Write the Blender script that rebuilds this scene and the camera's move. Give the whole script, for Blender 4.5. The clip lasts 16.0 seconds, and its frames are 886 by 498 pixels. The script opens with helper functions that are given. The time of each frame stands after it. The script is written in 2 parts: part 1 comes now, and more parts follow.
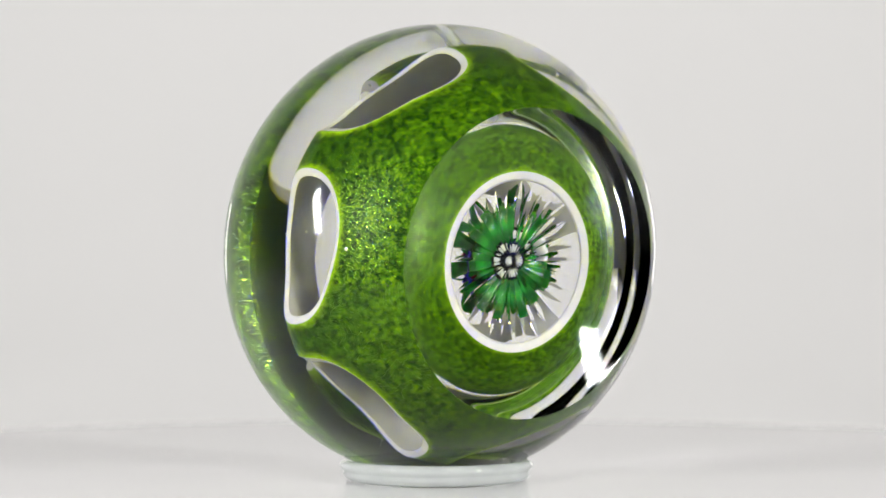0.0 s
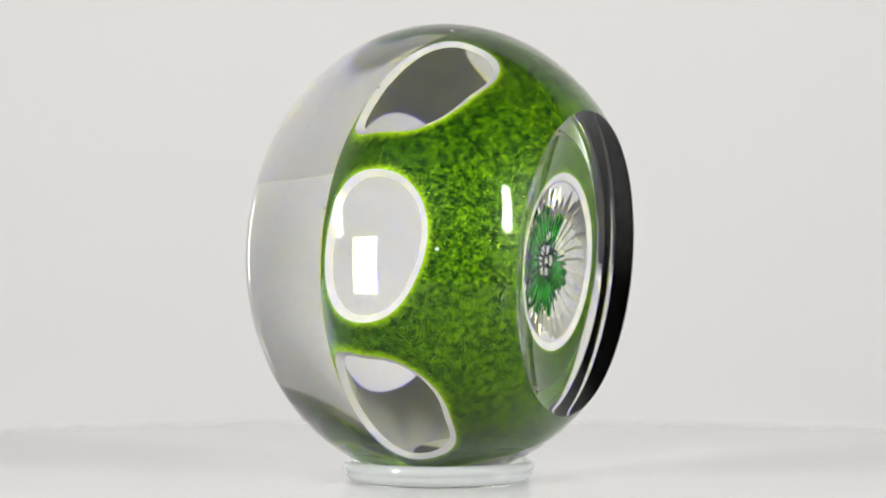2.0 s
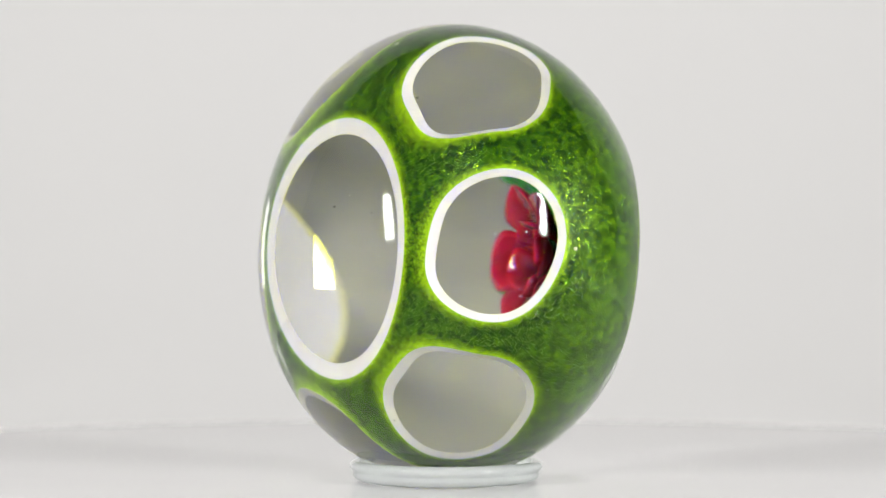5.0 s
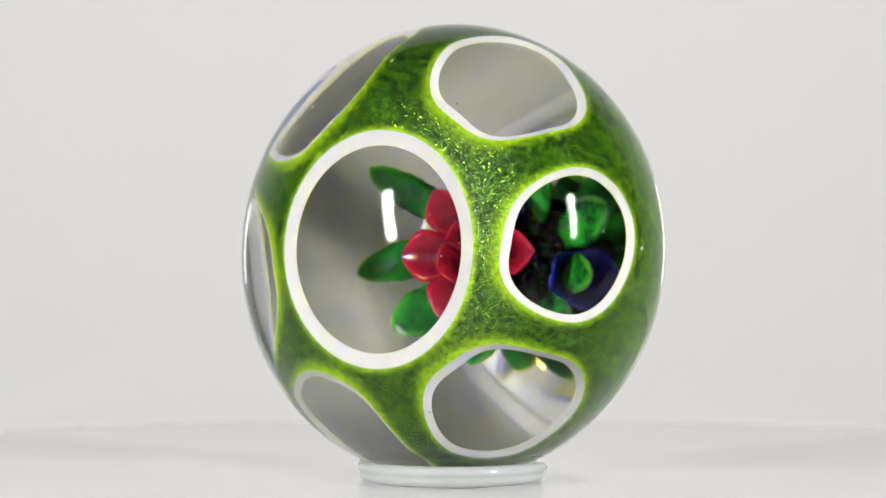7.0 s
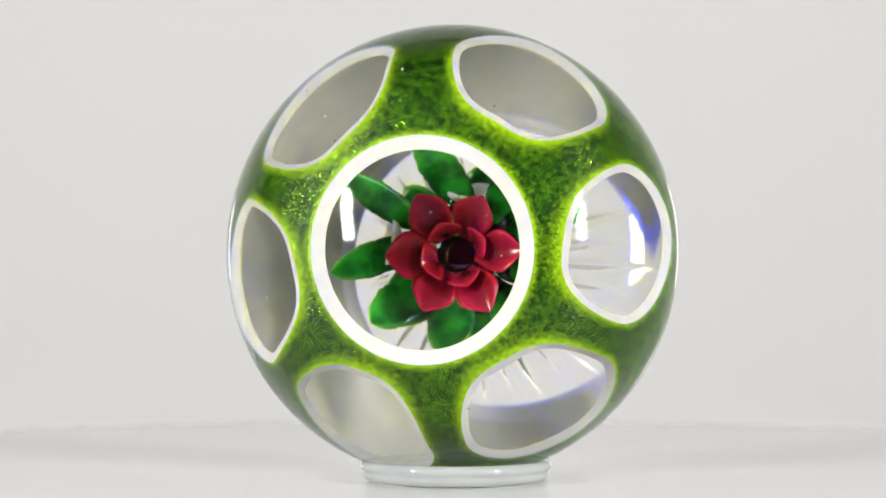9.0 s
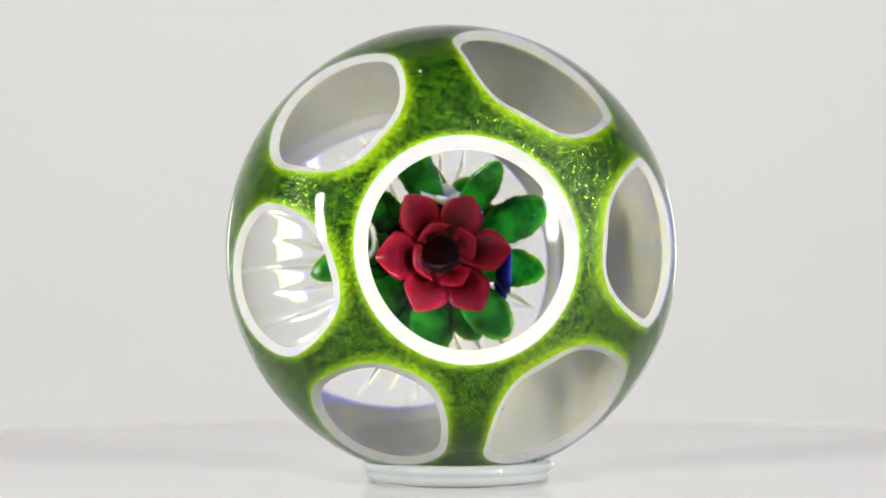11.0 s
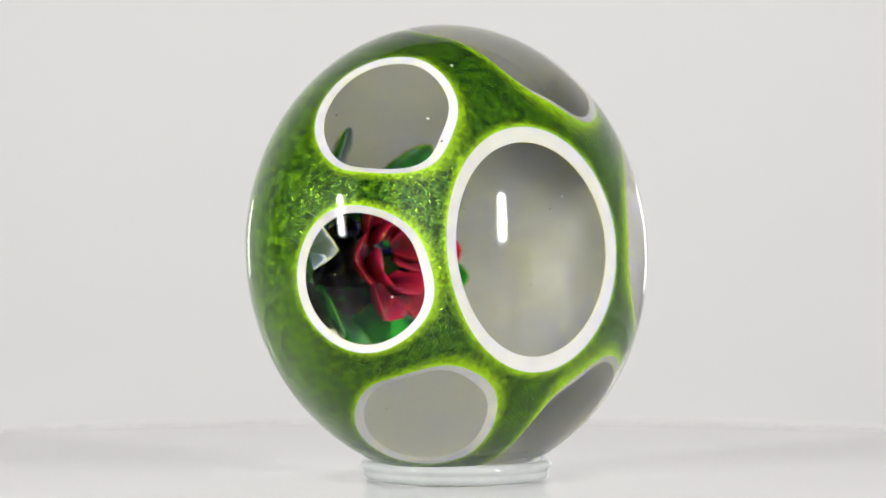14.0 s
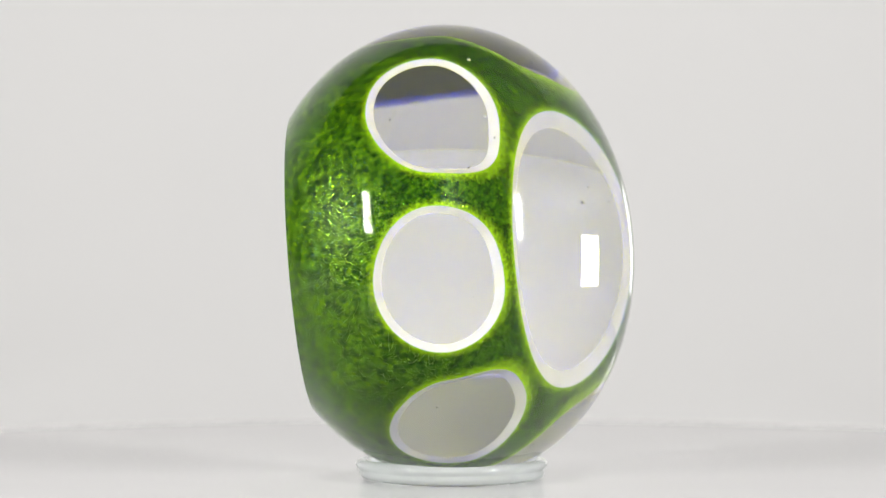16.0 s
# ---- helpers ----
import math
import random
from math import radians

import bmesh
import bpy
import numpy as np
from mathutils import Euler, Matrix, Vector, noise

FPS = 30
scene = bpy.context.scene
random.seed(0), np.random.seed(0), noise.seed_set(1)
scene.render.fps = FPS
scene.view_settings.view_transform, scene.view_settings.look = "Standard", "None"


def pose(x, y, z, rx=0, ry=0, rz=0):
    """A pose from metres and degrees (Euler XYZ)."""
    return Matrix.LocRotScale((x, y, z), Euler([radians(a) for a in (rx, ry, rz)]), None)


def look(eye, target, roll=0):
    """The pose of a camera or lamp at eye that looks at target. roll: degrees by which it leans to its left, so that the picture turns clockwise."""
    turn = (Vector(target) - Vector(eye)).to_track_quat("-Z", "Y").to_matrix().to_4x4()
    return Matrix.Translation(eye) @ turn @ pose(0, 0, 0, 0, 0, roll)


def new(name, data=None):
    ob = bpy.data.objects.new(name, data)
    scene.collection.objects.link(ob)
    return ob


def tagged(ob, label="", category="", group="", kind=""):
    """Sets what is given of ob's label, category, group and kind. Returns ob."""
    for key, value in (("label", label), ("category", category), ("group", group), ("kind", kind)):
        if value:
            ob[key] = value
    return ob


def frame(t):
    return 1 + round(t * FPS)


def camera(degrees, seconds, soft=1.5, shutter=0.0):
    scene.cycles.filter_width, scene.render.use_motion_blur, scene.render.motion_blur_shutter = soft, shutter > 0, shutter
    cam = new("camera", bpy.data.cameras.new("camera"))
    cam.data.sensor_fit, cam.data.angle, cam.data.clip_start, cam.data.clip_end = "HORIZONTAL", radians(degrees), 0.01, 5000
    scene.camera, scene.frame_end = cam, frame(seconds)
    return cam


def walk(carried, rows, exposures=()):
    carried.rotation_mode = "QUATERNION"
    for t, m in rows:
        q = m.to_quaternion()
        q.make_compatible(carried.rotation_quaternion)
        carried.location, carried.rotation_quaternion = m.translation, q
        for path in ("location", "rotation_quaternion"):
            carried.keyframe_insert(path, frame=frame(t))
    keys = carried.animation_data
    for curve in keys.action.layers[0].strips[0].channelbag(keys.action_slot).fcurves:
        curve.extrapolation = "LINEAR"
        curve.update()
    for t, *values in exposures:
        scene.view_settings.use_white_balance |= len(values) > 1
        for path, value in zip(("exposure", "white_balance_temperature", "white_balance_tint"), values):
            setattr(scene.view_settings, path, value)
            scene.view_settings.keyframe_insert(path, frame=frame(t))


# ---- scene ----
PX = 0.038 / 401.0          # metres per unit of the plan's own measure
CAM_Y, CAM_Z = -0.4454, 0.03875

cam = camera(18.94, 16.0, soft=1.5)
cam.data.dof.use_dof, cam.data.dof.focus_distance, cam.data.dof.aperture_fstop = True, 0.425, 22.0
STILL = pose(-0.00069, CAM_Y, CAM_Z, 90, 0, 0)
walk(cam, [(0.0, STILL), (16.0, STILL)])

# ---------------------------------------------------------------- light
world = bpy.data.worlds.new("room_air")
scene.world = world
world.use_nodes = True
world.node_tree.nodes["Background"].inputs[0].default_value = (1.0, 0.98, 0.96, 1)
world.node_tree.nodes["Background"].inputs[1].default_value = 0.015
scene.view_settings.exposure = 0.0

STRIP_W = 3.2


def strip_light(side):
    data = bpy.data.lights.new("strip_light", "AREA")
    data.shape, data.size, data.size_y = "RECTANGLE", 0.048, 0.18
    data.energy, data.color = STRIP_W, (1.0, 0.985, 0.965)
    lamp = new("strip_light", data)
    d, az, el = 0.55, radians(53 if side < 0 else 51), radians(15.5)
    eye = (side * d * math.cos(el) * math.sin(az), -d * math.cos(el) * math.cos(az), 0.04 + d * math.sin(el))
    lamp.matrix_world = look(eye, (0, 0, 0.04), 19 if side < 0 else -7)
    return lamp


strip_light(-1)
strip_light(1)


def rim_light(side):
    """Slim lamp beside the backdrop; it draws the bright line along the glass's edge."""
    data = bpy.data.lights.new("rim_light", "AREA")
    data.shape, data.size, data.size_y = "RECTANGLE", 0.045, 0.075
    data.energy, data.color = 0.022, (1.0, 0.985, 0.965)
    lamp = new("rim_light", data)
    lamp.matrix_world = look((-0.222 if side < 0 else 0.168, 0.40, 0.05), (0, 0, 0.04))


rim_light(-1)
rim_light(1)

# ---------------------------------------------------------------- materials


class Nodes:
    """A short way to write node trees."""

    def __init__(self, name):
        self.mat = bpy.data.materials.new(name)
        self.mat.use_nodes = True
        self.tree = self.mat.node_tree
        self.bsdf = self.tree.nodes["Principled BSDF"]
        self.out = self.tree.nodes["Material Output"]

    def add(self, kind, **values):
        node = self.tree.nodes.new(kind)
        for key, value in values.items():
            setattr(node, key, value)
        return node

    def link(self, a, b):
        self.tree.links.new(a, b)

    def set(self, node, **values):
        for key, value in values.items():
            node.inputs[key.replace("_", " ")].default_value = value
        return node

    def coords(self):
        return self.add("ShaderNodeTexCoord").outputs["Object"]

    def noise(self, scale, detail=4.0, rough=0.55, vec=None):
        n = self.add("ShaderNodeTexNoise")
        self.set(n, Scale=scale, Detail=detail, Roughness=rough)
        self.link(vec or self.coords(), n.inputs["Vector"])
        return n.outputs["Fac"]

    def ramp(self, fac, stops):
        r = self.add("ShaderNodeValToRGB")
        while len(r.color_ramp.elements) < len(stops):
            r.color_ramp.elements.new(0.5)
        for e, (at, col) in zip(r.color_ramp.elements, stops):
            e.position, e.color = at, (*col, 1)
        self.link(fac, r.inputs["Fac"])
        return r.outputs["Color"]

    def mix(self, fac, a, b, blend="MIX"):
        m = self.add("ShaderNodeMix", data_type="RGBA", blend_type=blend)
        if isinstance(fac, float):
            m.inputs[0].default_value = fac
        else:
            self.link(fac, m.inputs[0])
        for sock, val in ((m.inputs[6], a), (m.inputs[7], b)):
            if isinstance(val, tuple):
                sock.default_value = (*val, 1)
            else:
                self.link(val, sock)
        return m.outputs[2]

    def math(self, op, a, b=0.0):
        m = self.add("ShaderNodeMath", operation=op)
        for sock, val in ((m.inputs[0], a), (m.inputs[1], b)):
            if isinstance(val, (int, float)):
                sock.default_value = val
            else:
                self.link(val, sock)
        return m.outputs[0]

    def bump(self, height, strength, distance):
        b = self.add("ShaderNodeBump")
        self.set(b, Strength=strength, Distance=distance)
        self.link(height, b.inputs["Height"])
        self.link(b.outputs["Normal"], self.bsdf.inputs["Normal"])


def clear_glass():
    """Heavy lead glass, with a polish that mirrors little head-on."""
    n = Nodes("clear_lead_glass")
    # blue bends more than yellow, which gives the fringes of lead glass
    bend = n.add("ShaderNodeAddShader")
    for k, (colour, index) in enumerate((((0.94, 0.93, 0.12, 1), 1.657), ((0.04, 0.055, 0.855, 1), 1.672))):
        lobe = n.add("ShaderNodeBsdfRefraction")
        n.set(lobe, Color=colour, Roughness=0.0, IOR=index)
        n.link(lobe.outputs[0], bend.inputs[k])
    mirror = n.add("ShaderNodeBsdfAnisotropic")
    n.set(mirror, Color=(1, 1, 1, 1), Roughness=0.0)
    fresnel = n.add("ShaderNodeFresnel")
    n.set(fresnel, IOR=1.66)
    gloss = n.math("MULTIPLY", n.math("SUBTRACT", fresnel.outputs[0], 0.048), 1 / 0.952)
    mixer = n.add("ShaderNodeMixShader")
    n.link(gloss, mixer.inputs[0])
    n.link(bend.outputs[0], mixer.inputs[1])
    n.link(mirror.outputs[0], mixer.inputs[2])
    n.link(mixer.outputs[0], n.out.inputs["Surface"])
    return n.mat


def green_overlay():
    """Green glass coat with fine mica flakes; it thins to yellow-green towards the cuts."""
    n = Nodes("green_overlay_glass")
    grain = n.noise(1700, 3, 0.75)
    clot = n.noise(880, 3, 0.62)
    cloud = n.noise(300, 4, 0.6)
    deep = n.ramp(grain, [(0.34, (0.004, 0.032, 0.0002)), (0.50, (0.015, 0.070, 0.0003)), (0.66, (0.058, 0.150, 0.001))])
    dots = n.ramp(clot, [(0.40, (0.22, 0.36, 0.5)), (0.50, (1.0, 1.0, 1.0)), (0.61, (1.7, 1.42, 1.0))])
    tone = n.ramp(cloud, [(0.30, (0.70, 0.76, 0.7)), (0.70, (1.25, 1.15, 1.1))])
    body = n.mix(1.0, n.mix(1.0, deep, dots, "MULTIPLY"), tone, "MULTIPLY")
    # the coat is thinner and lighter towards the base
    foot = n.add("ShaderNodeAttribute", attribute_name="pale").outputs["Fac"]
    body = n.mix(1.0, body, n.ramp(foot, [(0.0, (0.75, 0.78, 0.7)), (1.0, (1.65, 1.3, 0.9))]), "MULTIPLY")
    edge = n.add("ShaderNodeAttribute", attribute_name="thin").outputs["Fac"]
    ragged = n.math("ADD", edge, n.math("MULTIPLY", n.math("SUBTRACT", grain, 0.5), 1.3))
    lime = n.ramp(ragged, [(0.22, (0, 0, 0)), (0.60, (0.26, 0.26, 0.26)), (1.0, (0.95, 0.95, 0.95))])
    colour = n.mix(lime, body, (0.23, 0.40, 0.004))
    n.link(colour, n.bsdf.inputs["Base Color"])
    n.set(n.bsdf, Roughness=0.45, Specular_IOR_Level=0.1)
    flake = n.add("ShaderNodeTexVoronoi")
    n.set(flake, Scale=5000)
    n.link(n.coords(), flake.inputs["Vector"])
    part_of = n.math("GREATER_THAN", n.noise(5000, 1), 0.622)
    shift = n.add("ShaderNodeVectorMath", operation="SUBTRACT")
    n.link(flake.outputs["Color"], shift.inputs[0])
    shift.inputs[1].default_value = (0.5, 0.5, 0.5)
    scaled = n.add("ShaderNodeVectorMath", operation="SCALE")
    n.link(shift.outputs[0], scaled.inputs[0])
    scaled.inputs["Scale"].default_value = 0.42
    geo = n.add("ShaderNodeNewGeometry")
    tilt = n.add("ShaderNodeVectorMath", operation="ADD")
    n.link(geo.outputs["Normal"], tilt.inputs[0])
    n.link(scaled.outputs[0], tilt.inputs[1])
    unit = n.add("ShaderNodeVectorMath", operation="NORMALIZE")
    n.link(tilt.outputs[0], unit.inputs[0])
    gloss = n.add("ShaderNodeBsdfAnisotropic")
    n.set(gloss, Color=(0.40, 0.74, 0.05, 1), Roughness=0.24)
    n.link(unit.outputs[0], gloss.inputs["Normal"])
    mixer = n.add("ShaderNodeMixShader")
    n.link(n.math("MULTIPLY", part_of, 0.36), mixer.inputs[0])
    n.link(n.bsdf.outputs[0], mixer.inputs[1])
    n.link(gloss.outputs[0], mixer.inputs[2])
    n.link(mixer.outputs[0], n.out.inputs["Surface"])
    return n.mat


def white_overlay():
    n = Nodes("opaque_white_glass")
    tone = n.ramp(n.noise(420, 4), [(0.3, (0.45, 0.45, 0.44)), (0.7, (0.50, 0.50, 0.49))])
    n.link(tone, n.bsdf.inputs["Base Color"])
    n.set(n.bsdf, Roughness=0.4, Specular_IOR_Level=0.1)
    return n.mat


def lining_glass():
    n = Nodes("shaded_white_glass")
    # white glass, its colour darkened for the dimmer light inside the overlay
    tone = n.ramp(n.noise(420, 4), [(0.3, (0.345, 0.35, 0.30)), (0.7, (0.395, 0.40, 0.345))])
    n.link(tone, n.bsdf.inputs["Base Color"])
    n.set(n.bsdf, Roughness=0.4, Specular_IOR_Level=0.1)
    return n.mat


def petal_glass(name, dark, light, scale=900):
    """Coloured lampwork glass with streaks along its length."""
    n = Nodes(name)
    streak = n.noise(scale, 3, 0.6)
    tip = n.add("ShaderNodeAttribute", attribute_name="along").outputs["Fac"]
    # deeper colour at the petal's base, with shadow between the rings painted in
    shade = n.math("ADD", n.math("MULTIPLY", n.math("SUBTRACT", streak, 0.45), 0.7), n.math("MULTIPLY", tip, 1.15))
    colour = n.mix(n.ramp(shade, [(0.05, (0, 0, 0)), (0.85, (1, 1, 1))]), dark, light)
    n.link(colour, n.bsdf.inputs["Base Color"])
    n.set(n.bsdf, Roughness=0.16, Specular_IOR_Level=0.3)
    n.bump(streak, 0.2, 0.0002)
    return n.mat


def leaf_glass():
    """Translucent green lampwork glass, mottled, with a bright thin rim."""
    n = Nodes("leaf_green_glass")
    blotch = n.noise(330, 3, 0.55)
    fine = n.noise(1500, 3, 0.6)
    rim = n.add("ShaderNodeAttribute", attribute_name="along").outputs["Fac"]
    shade = n.math("ADD", n.math("MULTIPLY", blotch, 0.8), n.math("MULTIPLY", fine, 0.25))
    colour = n.ramp(shade, [(0.36, (0.002, 0.030, 0.004)), (0.50, (0.004, 0.082, 0.008)), (0.66, (0.014, 0.23, 0.017))])
    colour = n.mix(n.ramp(rim, [(0.55, (0, 0, 0)), (0.95, (0.7, 0.7, 0.7))]), colour, (0.09, 0.36, 0.025))
    n.link(colour, n.bsdf.inputs["Base Color"])
    n.set(n.bsdf, Roughness=0.12, Specular_IOR_Level=0.4)
    n.bump(fine, 0.25, 0.0002)
    return n.mat


def opal_glass():
    n = Nodes("opal_white_glass")
    tone = n.ramp(n.noise(160, 3), [(0.3, (0.66, 0.69, 0.69)), (0.7, (0.73, 0.76, 0.755))])
    n.link(tone, n.bsdf.inputs["Base Color"])
    n.set(n.bsdf, Roughness=0.08, IOR=1.5, Transmission_Weight=0.5)
    return n.mat


def white_acrylic():
    n = Nodes("white_acrylic_sheet")
    tone = n.ramp(n.noise(25, 3), [(0.3, (0.81, 0.80, 0.812)), (0.7, (0.83, 0.82, 0.832))])
    n.link(tone, n.bsdf.inputs["Base Color"])
    n.set(n.bsdf, Roughness=0.10, Specular_IOR_Level=0.5)
    return n.mat


def backdrop_paper():
    """White paper sweep; emission added to the paper stands in for light on it."""
    n = Nodes("glowing_white_paper")
    tone = n.ramp(n.noise(3, 3), [(0.3, (0.78, 0.775, 0.77)), (0.7, (0.82, 0.815, 0.81))])
    n.link(tone, n.bsdf.inputs["Base Color"])
    n.set(n.bsdf, Roughness=0.9, Specular_IOR_Level=0.1)
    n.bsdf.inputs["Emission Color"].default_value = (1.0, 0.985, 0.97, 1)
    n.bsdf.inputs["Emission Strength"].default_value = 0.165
    return n.mat


def matt(name, colour, rough=0.8, scale=8):
    n = Nodes(name)
    low, high = tuple(c * 0.85 for c in colour), tuple(c * 1.1 for c in colour)
    n.link(n.ramp(n.noise(scale, 5), [(0.3, low), (0.7, high)]), n.bsdf.inputs["Base Color"])
    n.set(n.bsdf, Roughness=rough)
    return n.mat


GLASS, GREEN, WHITE, LINING = clear_glass(), green_overlay(), white_overlay(), lining_glass()
RED = petal_glass("ruby_red_glass", (0.040, 0.0010, 0.004), (0.31, 0.008, 0.027))
BLUE = petal_glass("cobalt_blue_glass", (0.002, 0.002, 0.03), (0.010, 0.010, 0.22))
IVORY = petal_glass("white_lampwork_glass", (0.45, 0.47, 0.43), (0.74, 0.75, 0.72))
LEAF = leaf_glass()
HEART = matt("black_red_glass", (0.010, 0.0008, 0.002), 0.06, 900)
DARK = matt("black_cane_glass", (0.006, 0.005, 0.008), 0.12, 900)
OPAL, ACRYLIC, PAPER = opal_glass(), white_acrylic(), backdrop_paper()
WALL = matt("grey_room_paint", (0.12, 0.12, 0.12))
PALE = matt("pale_room_paint", (0.62, 0.615, 0.605))
TABLE = matt("dark_table_top", (0.06, 0.055, 0.05), 0.5)

# ---------------------------------------------------------------- mesh helpers


def part(name, bm, material, parent, label="", smooth=True, basis=None):
    data = bpy.data.meshes.new(name)
    for f in bm.faces:
        f.smooth = smooth
    bm.to_mesh(data)
    bm.free()
    data.materials.append(material)
    ob = new(name, data)
    ob.parent = parent
    if basis is not None:
        ob.matrix_basis = basis
    if label:
        tagged(ob, label=label)
    return ob


def revolve(profile, steps, bm=None):
    """Turn (r, z) points round the z axis; r == 0 makes a pole."""
    bm = bm or bmesh.new()
    rings = []
    for r, z in profile:
        if r < 1e-9:
            rings.append([bm.verts.new((0, 0, z))])
        else:
            rings.append([bm.verts.new((r * math.cos(a), r * math.sin(a), z)) for a in (2 * math.pi * i / steps for i in range(steps))])
    for a, b in zip(rings, rings[1:]):
        for i in range(steps):
            j = (i + 1) % steps
            loop = [a[i % len(a)], a[j % len(a)], b[j % len(b)], b[i % len(b)]]
            loop = [v for k, v in enumerate(loop) if v not in loop[:k]]
            if len(loop) > 2:
                bm.faces.new(loop)
    bmesh.ops.recalc_face_normals(bm, faces=bm.faces)
    return bm, rings


def box(bm, lo, hi):
    vs = [bm.verts.new((x, y, z)) for x in (lo[0], hi[0]) for y in (lo[1], hi[1]) for z in (lo[2], hi[2])]
    for q in ((0, 1, 3, 2), (4, 6, 7, 5), (0, 4, 5, 1), (2, 3, 7, 6), (0, 2, 6, 4), (1, 5, 7, 3)):
        bm.faces.new([vs[i] for i in q])
    return bm


# ---------------------------------------------------------------- the room and the set


def setting(name, bm, material, label, smooth=False):
    ob = part(name, bm, material, None, smooth=smooth)
    return tagged(ob, label=label, category=name.split("_")[0], kind="structure")


def room():
    x, y, top, low, t = 2.0, 2.0, 1.8, -0.78, 0.1
    setting("floor", box(bmesh.new(), (-x, -y, low - t), (x, y, low)), WALL, "dark grey floor of the photo room")
    setting("ceiling", box(bmesh.new(), (-x, -y, top), (x, y, top + t)), PALE, "plain pale ceiling of the photo room")
    for name, lo, hi in (("wall_west", (-x - t, -y, low), (-x, y, top)), ("wall_east", (x, -y, low), (x + t, y, top)),
                         ("wall_south", (-x, -y - t, low), (x, -y, top)), ("wall_north", (-x, y, low), (x, y + t, top))):
        pale = name != "wall_south"
        setting(name, box(bmesh.new(), lo, hi), PALE if pale else WALL, "plain pale grey wall of the photo room" if pale else "plain dim grey wall of the photo room")
    bm = box(bmesh.new(), (-1.2, -0.35, -0.075), (1.2, 0.95, -0.045))
    for sx in (-1.14, 1.14):
        for sy in (-0.30, 0.90):
            box(bm, (sx - 0.03, sy - 0.03, low), (sx + 0.03, sy + 0.03, -0.075))
    table = part("photo_table", bm, TABLE, None, smooth=False)
    tagged(table, "dark table that carries the white photo set", "table")


def sweep():
    """Paper that lies behind the turntable and curves up."""
    prof = [(-0.12, -0.044), (0.30, -0.044)]
    prof += [(0.30 + 0.25 * math.sin(a), -0.044 + 0.25 * (1 - math.cos(a))) for a in (math.pi / 2 * i / 16 for i in range(1, 17))]
    prof += [(0.55, 0.8)]
    bm = bmesh.new()
    rows = [[bm.verts.new((x, y, z)) for x in (-1.2, 1.2)] for y, z in prof]
    back = [[bm.verts.new((x, y + (0.001 if z > 0.1 else 0), z - (0 if z > 0.1 else 0.0008))) for x in (-1.2, 1.2)] for y, z in prof]
    for a, b in zip(rows, rows[1:]):
        bm.faces.new((a[0], a[1], b[1], b[0]))
    for a, b in zip(back, back[1:]):
        bm.faces.new((a[0], b[0], b[1], a[1]))
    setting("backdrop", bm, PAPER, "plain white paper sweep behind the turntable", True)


room()
sweep()


def turntable():
    thing = new("turntable")
    tagged(thing, "round white acrylic turntable with a smooth top", "turntable")
    r = 0.158
    bm, _ = revolve([(0, 0), (r - 0.001, 0), (r - 0.0003, -0.0003), (r, -0.001), (r, -0.004), (r - 0.001, -0.005), (0, -0.005)], 160)
    part("top", bm, ACRYLIC, thing, smooth=False)
    bm, _ = revolve([(0, -0.0052), (0.11, -0.0052), (0.112, -0.007), (0.112, -0.042), (0.11, -0.0435), (0, -0.0435)], 96)
    part("base", bm, matt("white_plastic_base", (0.6, 0.6, 0.6), 0.4), thing, "white plastic motor base", smooth=False)
    return thing


def display_ring():
    """Low ring that holds the weight on its edge."""
    thing = new("display_ring")
    tagged(thing, "low translucent white glass ring under the paperweight", "stand")
    prof = [(0.0136, 0.0002), (0.0149, 0.0002), (0.0155, 0.0006), (0.0157, 0.0012), (0.01565, 0.0016), (0.0158, 0.0019), (0.0161, 0.0023), (0.01615, 0.0027),
            (0.0160, 0.0031), (0.0156, 0.0034), (0.0151, 0.0036), (0.0147, 0.0035), (0.0142, 0.0029), (0.0138, 0.0022), (0.0136, 0.0002)]
    bm, _ = revolve(prof, 128)
    bmesh.ops.remove_doubles(bm, verts=bm.verts, dist=1e-6)
    bmesh.ops.recalc_face_normals(bm, faces=bm.faces)
    part("ring", bm, OPAL, thing, basis=pose(0.0017, -0.0007, 0))
    return thing


TURNTABLE = turntable()
RING = display_ring()

# ---------------------------------------------------------------- the paperweight
# plan in units of PX: z along the axis of the weight, dome at +z, base at -z
R_OUT, DOME, BELLY, BASE = 402.0, 325.0, 343.2, 258.5
RIM, DISH = 264.0, 55.0
LEAN = radians(4.57)
BODY = Matrix(((1, 0, 0, 8.7 * PX), (0, math.sin(LEAN), -math.cos(LEAN), -4.6 * PX), (0, math.cos(LEAN), math.sin(LEAN), 404.2 * PX), (0, 0, 0, 1)))

WEIGHT = new("paperweight")
tagged(WEIGHT, "clear glass paperweight with white-edged green overlay around a glass bouquet", "paperweight")


def dish_z(r):
    return -BASE + DISH * (1 - (r / RIM) ** 2)


def star_cut(r, a):
    """Depth of the star's rays ground into the hollow base."""
    if r > 137 or r < 8:
        return 0.0
    rays = 32
    step = 2 * math.pi / rays
    k = round(a / step)
    off = abs(a - k * step) * r
    reach = 138 if k % 2 == 0 else 128
    if r > reach:
        return 0.0
    half = min(0.36 * step * r, 7.5) * min(1, 0.15 + (reach - r) / 30)
    return 0.5 * half * max(0.0, 1 - off / half)


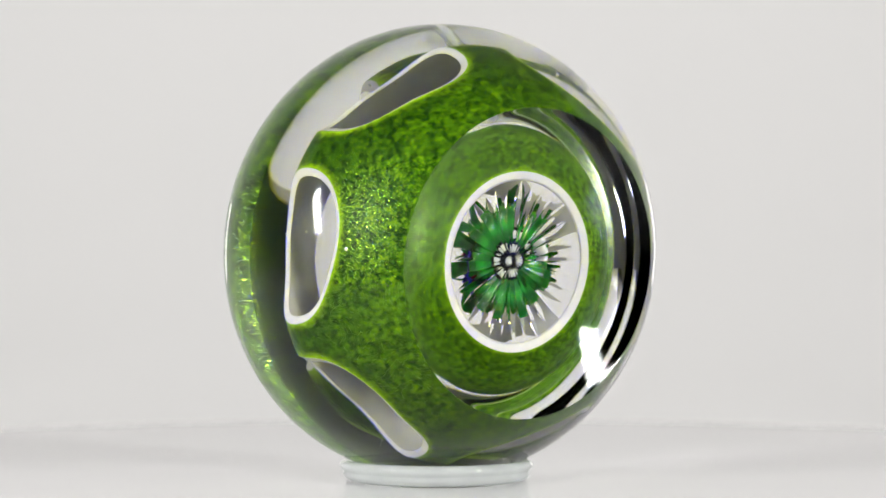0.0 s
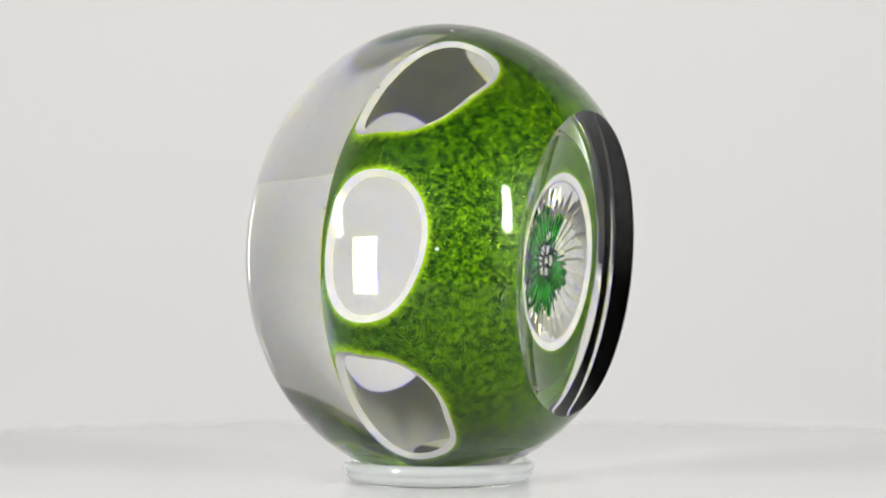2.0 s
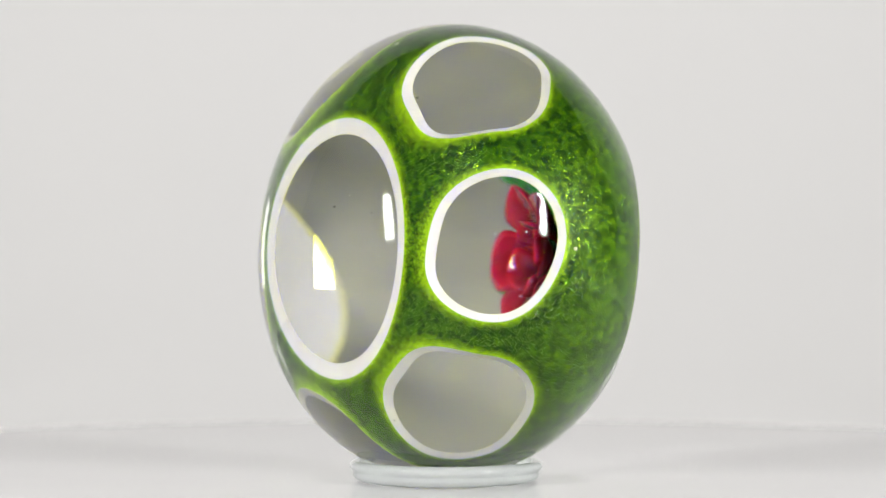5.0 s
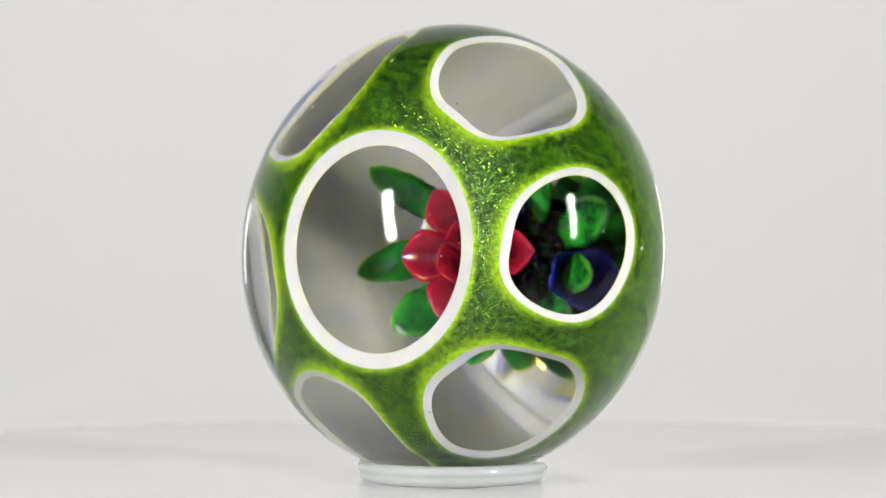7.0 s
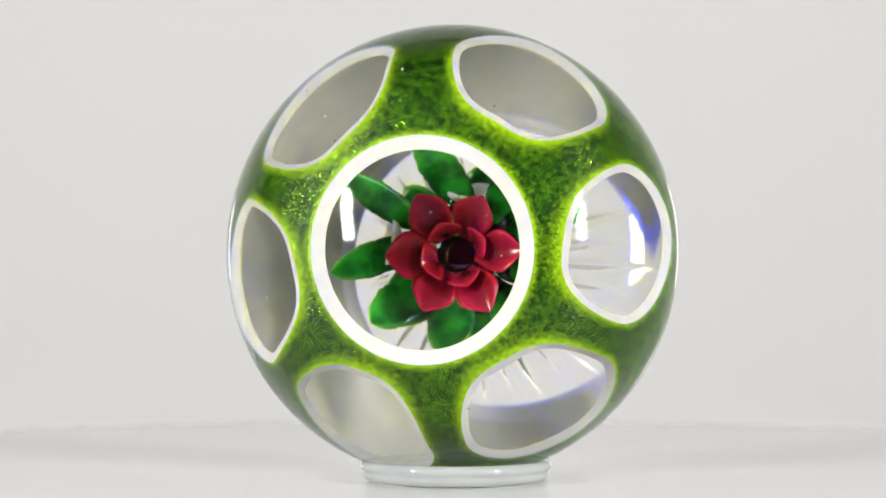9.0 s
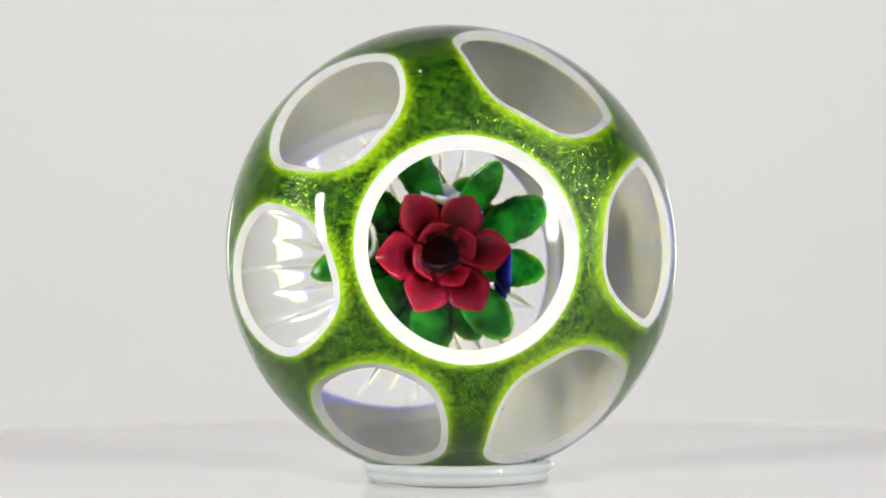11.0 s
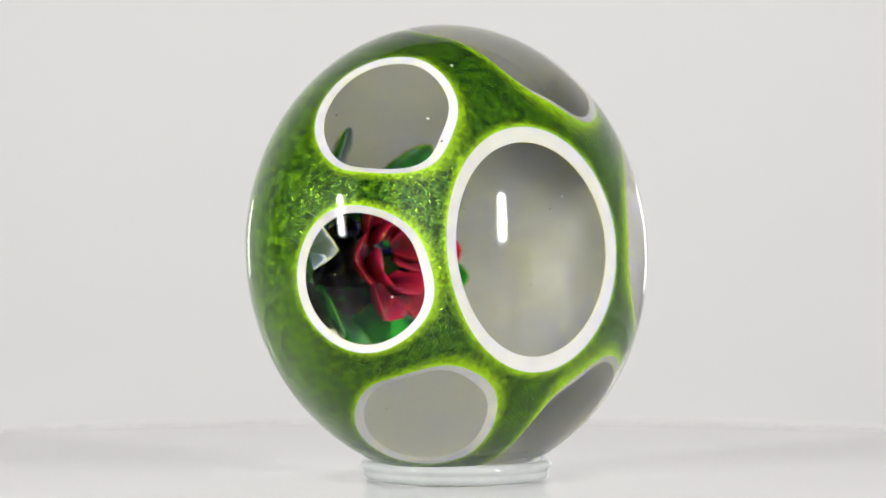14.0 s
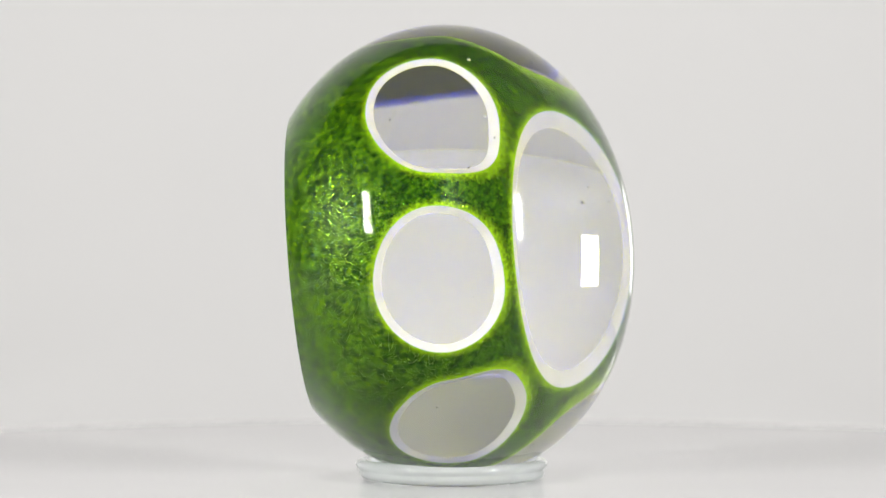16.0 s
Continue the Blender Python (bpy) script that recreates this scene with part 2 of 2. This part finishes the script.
def glass_body():
    steps = 512
    prof = []
    for i in range(97):
        a = math.pi / 2 * i / 96
        prof.append((R_OUT * math.sin(a) ** 0.977, DOME * math.cos(a) ** 0.977))
    prof[0] = (0, DOME)
    n = 60
    for i in range(1, n + 1):
        z = -BASE * i / n
        prof.append((R_OUT * math.sqrt(1 - (z / BELLY) ** 2), z))
    bm, rings = revolve([(r * PX, z * PX) for r, z in prof], steps)
    rim = rings[-1]
    # hollow base with its star
    radii = [262.0, 255, 245, 230, 215, 200, 185, 170, 155, 144] + [138 - 3 * i for i in range(44)] + [5]
    last, first = None, True
    for r in radii:
        count = steps
        ring = []
        for i in range(count):
            a = 2 * math.pi * i / count
            ring.append(bm.verts.new((r * PX * math.cos(a), r * PX * math.sin(a), (dish_z(r) + star_cut(r, a)) * PX)))
        prev = rim if first else last
        for i in range(count):
            j = (i + 1) % count
            bm.faces.new((prev[i], ring[i], ring[j], prev[j]))
        last, first = ring, False
    bm.faces.new(last)
    bmesh.ops.recalc_face_normals(bm, faces=bm.faces)
    for e in bm.edges:
        if (abs(e.verts[0].co.z + BASE * PX) < 1e-7 and abs(e.verts[1].co.z + BASE * PX) < 1e-7):
            e.smooth = False
    ob = part("glass_body", bm, GLASS, WEIGHT, "clear polished glass casing with a hollow star-cut base", basis=BODY)
    ob.visible_shadow = False
    return ob


def profile_curve(shrink):
    """The overlay's own profile, from the top of its low dome to the hollow base."""
    pts = []
    for i in range(61):
        a = math.pi / 2 * i / 60
        pts.append((269.0 * math.sin(a) ** 1.068, -4.5 + 119.7 * math.cos(a) ** 1.068))
    for i in range(1, 61):
        b = radians(59.9) * i / 60
        pts.append((269.0 * math.cos(b) ** 0.80, -4.5 - 241.0 * math.sin(b) ** 0.80))
    if shrink:
        out = []
        for i, (r, z) in enumerate(pts):
            a, b = Vector(pts[max(0, i - 1)]), Vector(pts[min(len(pts) - 1, i + 1)])
            t = (b - a).normalized()
            out.append((max(0.0, r + t.y * shrink), z - t.x * shrink))
        out[0] = (0.0, pts[0][1] - shrink)
        pts = out
    return pts


# the cut windows, each with its outline as a wavy circle: mean radius, then cosine and sine parts of one, two, three and four waves
SIDE_MID = -10.9
SIDE_WINDOWS = [(2.2, (95.4, 0.8, 8.6, 13.2, -4.2, -0.3, 3.0, 0.2, -0.3)),
                (65.5, (96.0, -3.0, 6.8, 16.4, -4.2, -2.2, 2.0, 0.3, -0.5)),
                (131.25, (94.4, -1.9, 5.7, 14.6, 2.4, -0.7, 2.6, 0.7, 0.4)),
                (190.05, (94.8, -3.7, 1.1, 11.0, 0.9, -1.4, 2.0, 0.3, -0.0)),
                (245.3, (89.7, -2.8, 3.9, 10.0, -3.1, -1.6, 1.6, 0.3, -1.0)),
                (300.65, (95.5, 5.6, 8.9, 16.7, -2.3, 0.2, 1.6, 0.2, 0.3))]
TOP_WINDOW = (-12.0, -8.3, (162.5, 0.3, 1.8, -0.2, -1.3, 0.04, 0.36))


def outline(waves, a):
    return waves[0] + sum(waves[2 * n - 1] * math.cos(n * a) + waves[2 * n] * math.sin(n * a) for n in range(1, len(waves) // 2 + 1))


def window_gap(x, y, z, cut):
    """How far (x, y, z) lies outside the nearest window whose edge is drawn in by cut; negative inside."""
    best = 1e9
    for deg, waves in SIDE_WINDOWS:
        a = radians(deg)
        if x * math.cos(a) + y * math.sin(a) < 60:
            continue
        s, h = -x * math.sin(a) + y * math.cos(a), z - SIDE_MID
        best = min(best, math.hypot(s, h) - outline(waves, math.atan2(h, s)) + cut)
    if z > 40:
        s, h = x - TOP_WINDOW[0], y - TOP_WINDOW[1]
        best = min(best, math.hypot(s, h) - outline(TOP_WINDOW[2], math.atan2(h, s)) + 1.8 * cut)
    return best


def pierced_shell(shrink, cut, steps=360):
    """The overlay as a turned sheet with its windows cut out along clean curves."""
    prof = profile_curve(shrink)
    verts, faces, thin, pale = [], [], [], []
    grid = []
    for r, z in prof:
        row = []
        for i in range(steps):
            a = 2 * math.pi * i / steps
            p = (r * math.cos(a), r * math.sin(a), z)
            row.append((p, window_gap(*p, cut)))
        grid.append(row)
    cache = {}

    def put(p, g):
        key = (round(p[0], 2), round(p[1], 2), round(p[2], 2))
        if key not in cache:
            cache[key] = len(verts)
            verts.append([c * PX for c in p])
            base = math.hypot(p[0], p[1]) - 153 if p[2] < -150 else 1e9
            bridge = math.dist(p, (-125, 116, 85)) - 4
            thin.append(max(0.0, 1 - min(g, base, bridge) / 14.0))
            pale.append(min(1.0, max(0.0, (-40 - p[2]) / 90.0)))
        return cache[key]

    for a, b in zip(grid, grid[1:]):
        for i in range(steps):
            j = (i + 1) % steps
            quad = [a[i], b[i], b[j], a[j]]
            if all(g < 0 for _, g in quad):
                continue
            loop = []
            for k in range(4):
                (p, g), (q, h) = quad[k], quad[(k + 1) % 4]
                if g >= 0:
                    loop.append(put(p, g))
                if (g >= 0) != (h >= 0):
                    t = g / (g - h)
                    loop.append(put(tuple(u + (v - u) * t for u, v in zip(p, q)), 0.0))
            loop = [v for k, v in enumerate(loop) if v not in loop[:k]]
            if len(loop) > 2:
                faces.append(loop)
    mesh = bpy.data.meshes.new("overlay")
    mesh.from_pydata(verts, [], faces)
    mesh.attributes.new("thin", "FLOAT", "POINT").data.foreach_set("value", thin)
    mesh.attributes.new("pale", "FLOAT", "POINT").data.foreach_set("value", pale)
    mesh.polygons.foreach_set("use_smooth", [True] * len(mesh.polygons))
    mesh.update()
    return mesh


def profile_r(prof, z):
    for (r0, z0), (r1, z1) in zip(prof, prof[1:]):
        if z1 <= z <= z0:
            return r0 + (r1 - r0) * (z0 - z) / max(1e-9, z0 - z1)
    return prof[-1][0]


def profile_z(prof, r):
    for (r0, z0), (r1, z1) in zip(prof, prof[1:]):
        if r0 <= r <= r1:
            return z0 + (z1 - z0) * (r - r0) / max(1e-9, r1 - r0)
    return prof[0][1]


def cut_ring(outer, inner, place, steps=128):
    """The sloping white edge of one cut: place(profile, cut, angle) gives a point of its rim."""
    bm = bmesh.new()
    rows = []
    for i in range(steps):
        a = 2 * math.pi * i / steps
        p, q = Vector(place(outer, 0.0, a)), Vector(place(inner, 1.0, a))
        row = [bm.verts.new((p + (q - p) * t) * PX) for t in (0, 0.25, 0.5, 0.75, 1)]
        rows.append(row)
    for i in range(steps):
        a, b = rows[i], rows[(i + 1) % steps]
        for k in range(4):
            bm.faces.new((a[k], a[k + 1], b[k + 1], b[k]))
    return bm


def overlay():
    deep, cut = 8.0, 12.0
    outer, inner = profile_curve(0), profile_curve(deep)
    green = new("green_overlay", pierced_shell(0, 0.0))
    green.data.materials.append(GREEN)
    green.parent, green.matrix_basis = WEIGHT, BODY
    tagged(green, label="speckled green glass overlay with sparkling flakes")
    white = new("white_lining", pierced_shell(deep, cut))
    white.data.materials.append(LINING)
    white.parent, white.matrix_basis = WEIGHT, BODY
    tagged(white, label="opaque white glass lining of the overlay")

    for deg, waves in SIDE_WINDOWS:
        ang = radians(deg)

        def place(prof, k, a):
            size = outline(waves, a) - k * cut
            s, z = size * math.cos(a), SIDE_MID + size * math.sin(a)
            r = profile_r(prof, z)
            depth = math.sqrt(max(0.0, r * r - s * s))
            return (depth * math.cos(ang) - s * math.sin(ang), depth * math.sin(ang) + s * math.cos(ang), z)

        part("window_edge", cut_ring(outer, inner, place), WHITE, WEIGHT, "white cut edge of a window", basis=BODY)

    def top(prof, k, a):
        r = outline(TOP_WINDOW[2], a) - k * 1.8 * cut
        x, y = TOP_WINDOW[0] + r * math.cos(a), TOP_WINDOW[1] + r * math.sin(a)
        return (x, y, profile_z(prof, math.hypot(x, y)))

    part("window_edge", cut_ring(outer, inner, top), WHITE, WEIGHT, "broad white cut edge of the top window", basis=BODY)
    bm, _ = revolve([(r * PX, (dish_z(r) + 2.0) * PX) for r in (155, 152, 148, 144, 139)] + [(139.5 * PX, (dish_z(139) + 3.5) * PX), (151 * PX, -212 * PX)], 160)
    part("window_edge", bm, WHITE, WEIGHT, "white cut edge of the base window", basis=BODY)


def blade(length, width, thick, curl, point=0.5, cup=0.22, rows=14, cols=8, ridge=0.0):
    """A leaf or petal along +x, widest past its middle, cupped and curled up; point: 0 round, 1 sharp."""
    bm = bmesh.new()
    lay = bm.verts.layers.float.new("along")
    top, low = [], []
    for i in range(rows + 1):
        u = math.sin(math.pi / 2 * i / rows)
        stem = 0.35 + 0.65 * math.sin(math.pi / 2 * min(1, u / 0.6))
        end = 1 if u < 0.6 else (1 - ((u - 0.6) / 0.4) ** 2) ** 0.5 * (1 - point) + point * (1 - ((u - 0.6) / 0.4) ** 1.5)
        w = max(width * stem * end, 0.01 * width) * (1 + ridge * 0.8 * (0.5 - 9 * u % 1))
        lift = curl * length * u * u
        a, b = [], []
        for j in range(cols + 1):
            v = -1 + 2 * j / cols
            body = thick * (1 - v * v) ** 0.5 * min(1, (w / width) * 1.2)
            rise = lift + cup * w * v * v + ridge * w * (0.5 - abs(v)) * (0.6 + 0.4 * math.sin(22 * u - 5 * abs(v)))
            for lst, s in ((a, 1), (b, -1)):
                vert = bm.verts.new((length * u * PX, w * v * PX, (rise + s * body) * PX))
                vert[lay] = max(0.0, u - 0.35) * 0.8 + 0.5 * v * v
                lst.append(vert)
        top.append(a)
        low.append(b)
    for g, flip in ((top, False), (low, True)):
        for a, b in zip(g, g[1:]):
            for j in range(cols):
                q = (a[j], b[j], b[j + 1], a[j + 1])
                bm.faces.new(q[::-1] if flip else q)
    bmesh.ops.remove_doubles(bm, verts=bm.verts, dist=1e-7)
    bmesh.ops.recalc_face_normals(bm, faces=bm.faces)
    return bm


def aim(at, toward, normal):
    """A pose at 'at' whose x axis points along toward and whose z axis leans to normal."""
    x = Vector(toward).normalized()
    y = Vector(normal).cross(x).normalized()
    m = Matrix((x, y, x.cross(y))).transposed().to_4x4()
    return Matrix.Translation(Vector(at) * PX) @ m


def bead(bm, at, r, squash=1.0):
    m = Matrix.Translation(Vector(at) * PX) @ Matrix.Diagonal((r * PX, r * PX, r * squash * PX, 1))
    bmesh.ops.create_uvsphere(bm, u_segments=20, v_segments=12, radius=1, matrix=m)


CORE = BODY @ Matrix.Translation((0, 0, -150 * PX)) @ Matrix.Scale(0.95, 4) @ Matrix.Translation((0, 0, 150 * PX))


def flower(name, at, facing, material, rings, heart, label):
    """A blossom: rings of (petals, base radius, length, width, rise in degrees, turn) round a dark heart."""
    face = Vector(facing).normalized()
    side = face.cross(Vector((0.3, 1, 0.2))).normalized()
    up = face.cross(side)
    bm = bmesh.new()
    bead(bm, (0, 0, -8), heart, 0.3)
    core = part(name, bm, HEART if material is RED else DARK, WEIGHT, label, basis=CORE @ Matrix.Translation(Vector(at) * PX))
    for count, base, length, width, rise, turn in rings:
        for i in range(count):
            a = 2 * math.pi * i / count + radians(turn)
            out = side * math.cos(a) + up * math.sin(a)
            jit = random.uniform(-6, 6)
            e = radians(rise + jit)
            way = out * math.cos(e) + face * math.sin(e)
            part("petal", blade(length * random.uniform(0.92, 1.06), width * random.uniform(0.92, 1.06), 4, 0.10, 0.75, 0.4), material, core,
                 basis=aim(out * base + face * 2, way, face * math.cos(e) - out * math.sin(e)))
    return core


def bouquet():
    random.seed(7)
    flower("red_flower", (-4, 0, -107), (0.0, 0.02, 1), RED,
           [(6, 24, 68, 30, 18, 80), (4, 25, 33, 24, 48, 42)], 25, "red glass blossom with pointed petals in two rings")
    flower("blue_flower", (69, -20, -137), (1, 0.0, 0.05), BLUE,
           [(5, 8, 33, 20, 22, 20)], 12, "dark cobalt blue glass blossom")
    flower("white_flower", (-78, 14, -134), (-1, 0.1, 0.25), IVORY,
           [(5, 5, 31, 18, 26, 40)], 7, "small white glass blossom")
    flower("white_flower", (4, 66, -140), (0.1, 1, 0.35), IVORY,
           [(5, 6, 26, 14, 20, 10)], 8, "small white glass blossom")
    leaves = [(-164, -24, -108), (-146, 98, -88), (-58, 152, -97), (-112, -88, -96), (-18, -126, -104), (132, -22, -118), (138, 64, -126),
              (86, -99, -126), (74, 118, -98), (-46, 70, -116), (-96, -28, -192), (-86, -76, -164), (88, 58, -186), (92, -8, -190),
              (-82, 84, -176), (10, -112, -178), (5, 108, -182), (60, -92, -186), (-102, -40, -187), (55, 95, -180), (-45, -104, -186)]
    for k, (x, y, z) in enumerate(leaves):
        root = Vector((10, 48, -150)) if k == 2 else Vector((-38, 24, -150)) if k == 0 else Vector((x * 0.3, y * 0.3, -144)) if k < 10 else Vector((x * 0.18, y * 0.18, -176))
        way = Vector((x, y, z)) - root
        n = Vector((-x * 0.2, -y * 0.2, 100))
        wide = (22, 20, 24, 29, 27, 24, 27, 27, 20, 16)[k] if k < 10 else 23
        part("leaf", blade(way.length, wide, 5, 0.04, 0.2, 0.16, rows=30, ridge=0.12), LEAF, WEIGHT, basis=CORE @ aim(root, way, n))
    # bundle of canes that closes the bouquet towards the base
    spots = [(0, 0)] + [(25 * math.cos(a), 25 * math.sin(a)) for a in (2 * math.pi * i / 6 for i in range(6))]
    spots += [(50 * math.cos(a), 50 * math.sin(a)) for a in (2 * math.pi * (i + 0.5) / 11 for i in range(11))]
    for k, (x, y) in enumerate(spots):
        z = -186 + 0.004 * (x * x + y * y)
        bm, _ = revolve([(0, (z + 40) * PX), (13.5 * PX, (z + 40) * PX), (13.5 * PX, (z + 2) * PX), (12 * PX, z * PX), (0, z * PX)], 14)
        cane = part("cane", bm, BLUE if k in (3, 9) else DARK, WEIGHT, basis=BODY @ Matrix.Translation((x * PX, y * PX, 0)))
        bm, _ = revolve([(0, (z - 0.6) * PX), (7.4 * PX, (z - 0.6) * PX), (8 * PX, (z + 1) * PX), (0, (z + 1) * PX)], 12)
        part("cane_centre", bm, IVORY, cane)


def specks():
    """Seeds and chips caught in the windows and along their edges."""
    random.seed(21)
    grey = matt("grey_speck", (0.10, 0.10, 0.09), 0.6, 2000)
    pale = matt("pale_chip", (0.55, 0.57, 0.50), 0.5, 2000)
    outer = profile_curve(0)
    for k in range(24):
        if k < 18:
            deg, waves = SIDE_WINDOWS[k % 6]
            a, size = random.uniform(0, 2 * math.pi), random.choice((0.95, 0.9, 0.6, 0.3))
            s, z = size * outline(waves, a) * math.cos(a), SIDE_MID + size * outline(waves, a) * math.sin(a)
            depth = math.sqrt(max(1.0, profile_r(outer, z) ** 2 - s * s)) + 1
            c, n = math.cos(radians(deg)), math.sin(radians(deg))
            at = (depth * c - s * n, depth * n + s * c, z)
        else:
            a, r = random.uniform(0, 2 * math.pi), random.uniform(30, 165)
            x, y = TOP_WINDOW[0] + r * math.cos(a), TOP_WINDOW[1] + r * math.sin(a)
            at = (x, y, profile_z(outer, math.hypot(x, y)) + 1)
        bm = bmesh.new()
        bmesh.ops.create_icosphere(bm, subdivisions=1, radius=random.uniform(0.8, 1.9) * PX)
        for v in bm.verts:
            v.co *= random.uniform(0.6, 1.5)
        part("speck", bm, pale if k % 3 == 0 else grey, WEIGHT, basis=BODY @ Matrix.Translation(Vector(at) * PX))
    for at, size in (((257, 13, -104), 2.5), ((-163, 182, 64), 2), ((-58, 246, 40), 2), ((143, -205, -96), 2.5)):
        bm = bmesh.new()
        bmesh.ops.create_icosphere(bm, subdivisions=2, radius=size * PX)
        for v in bm.verts:
            v.co *= random.uniform(0.5, 1.4)
        part("chip", bm, pale, WEIGHT, "small pale flaw in the overlay", basis=BODY @ Matrix.Translation(Vector(at) * PX))


glass_body()
overlay()
bouquet()
specks()


# ---------------------------------------------------------------- what moves


def motions():
    """The turntable turns evenly, with all that stands on it."""
    rows = [(0.25 * i, pose(0, 0, 0, 0, 0, 14.41 * (0.25 * i - 9.98))) for i in range(65)]
    for thing in (TURNTABLE, RING, WEIGHT):
        walk(thing, rows)


motions()
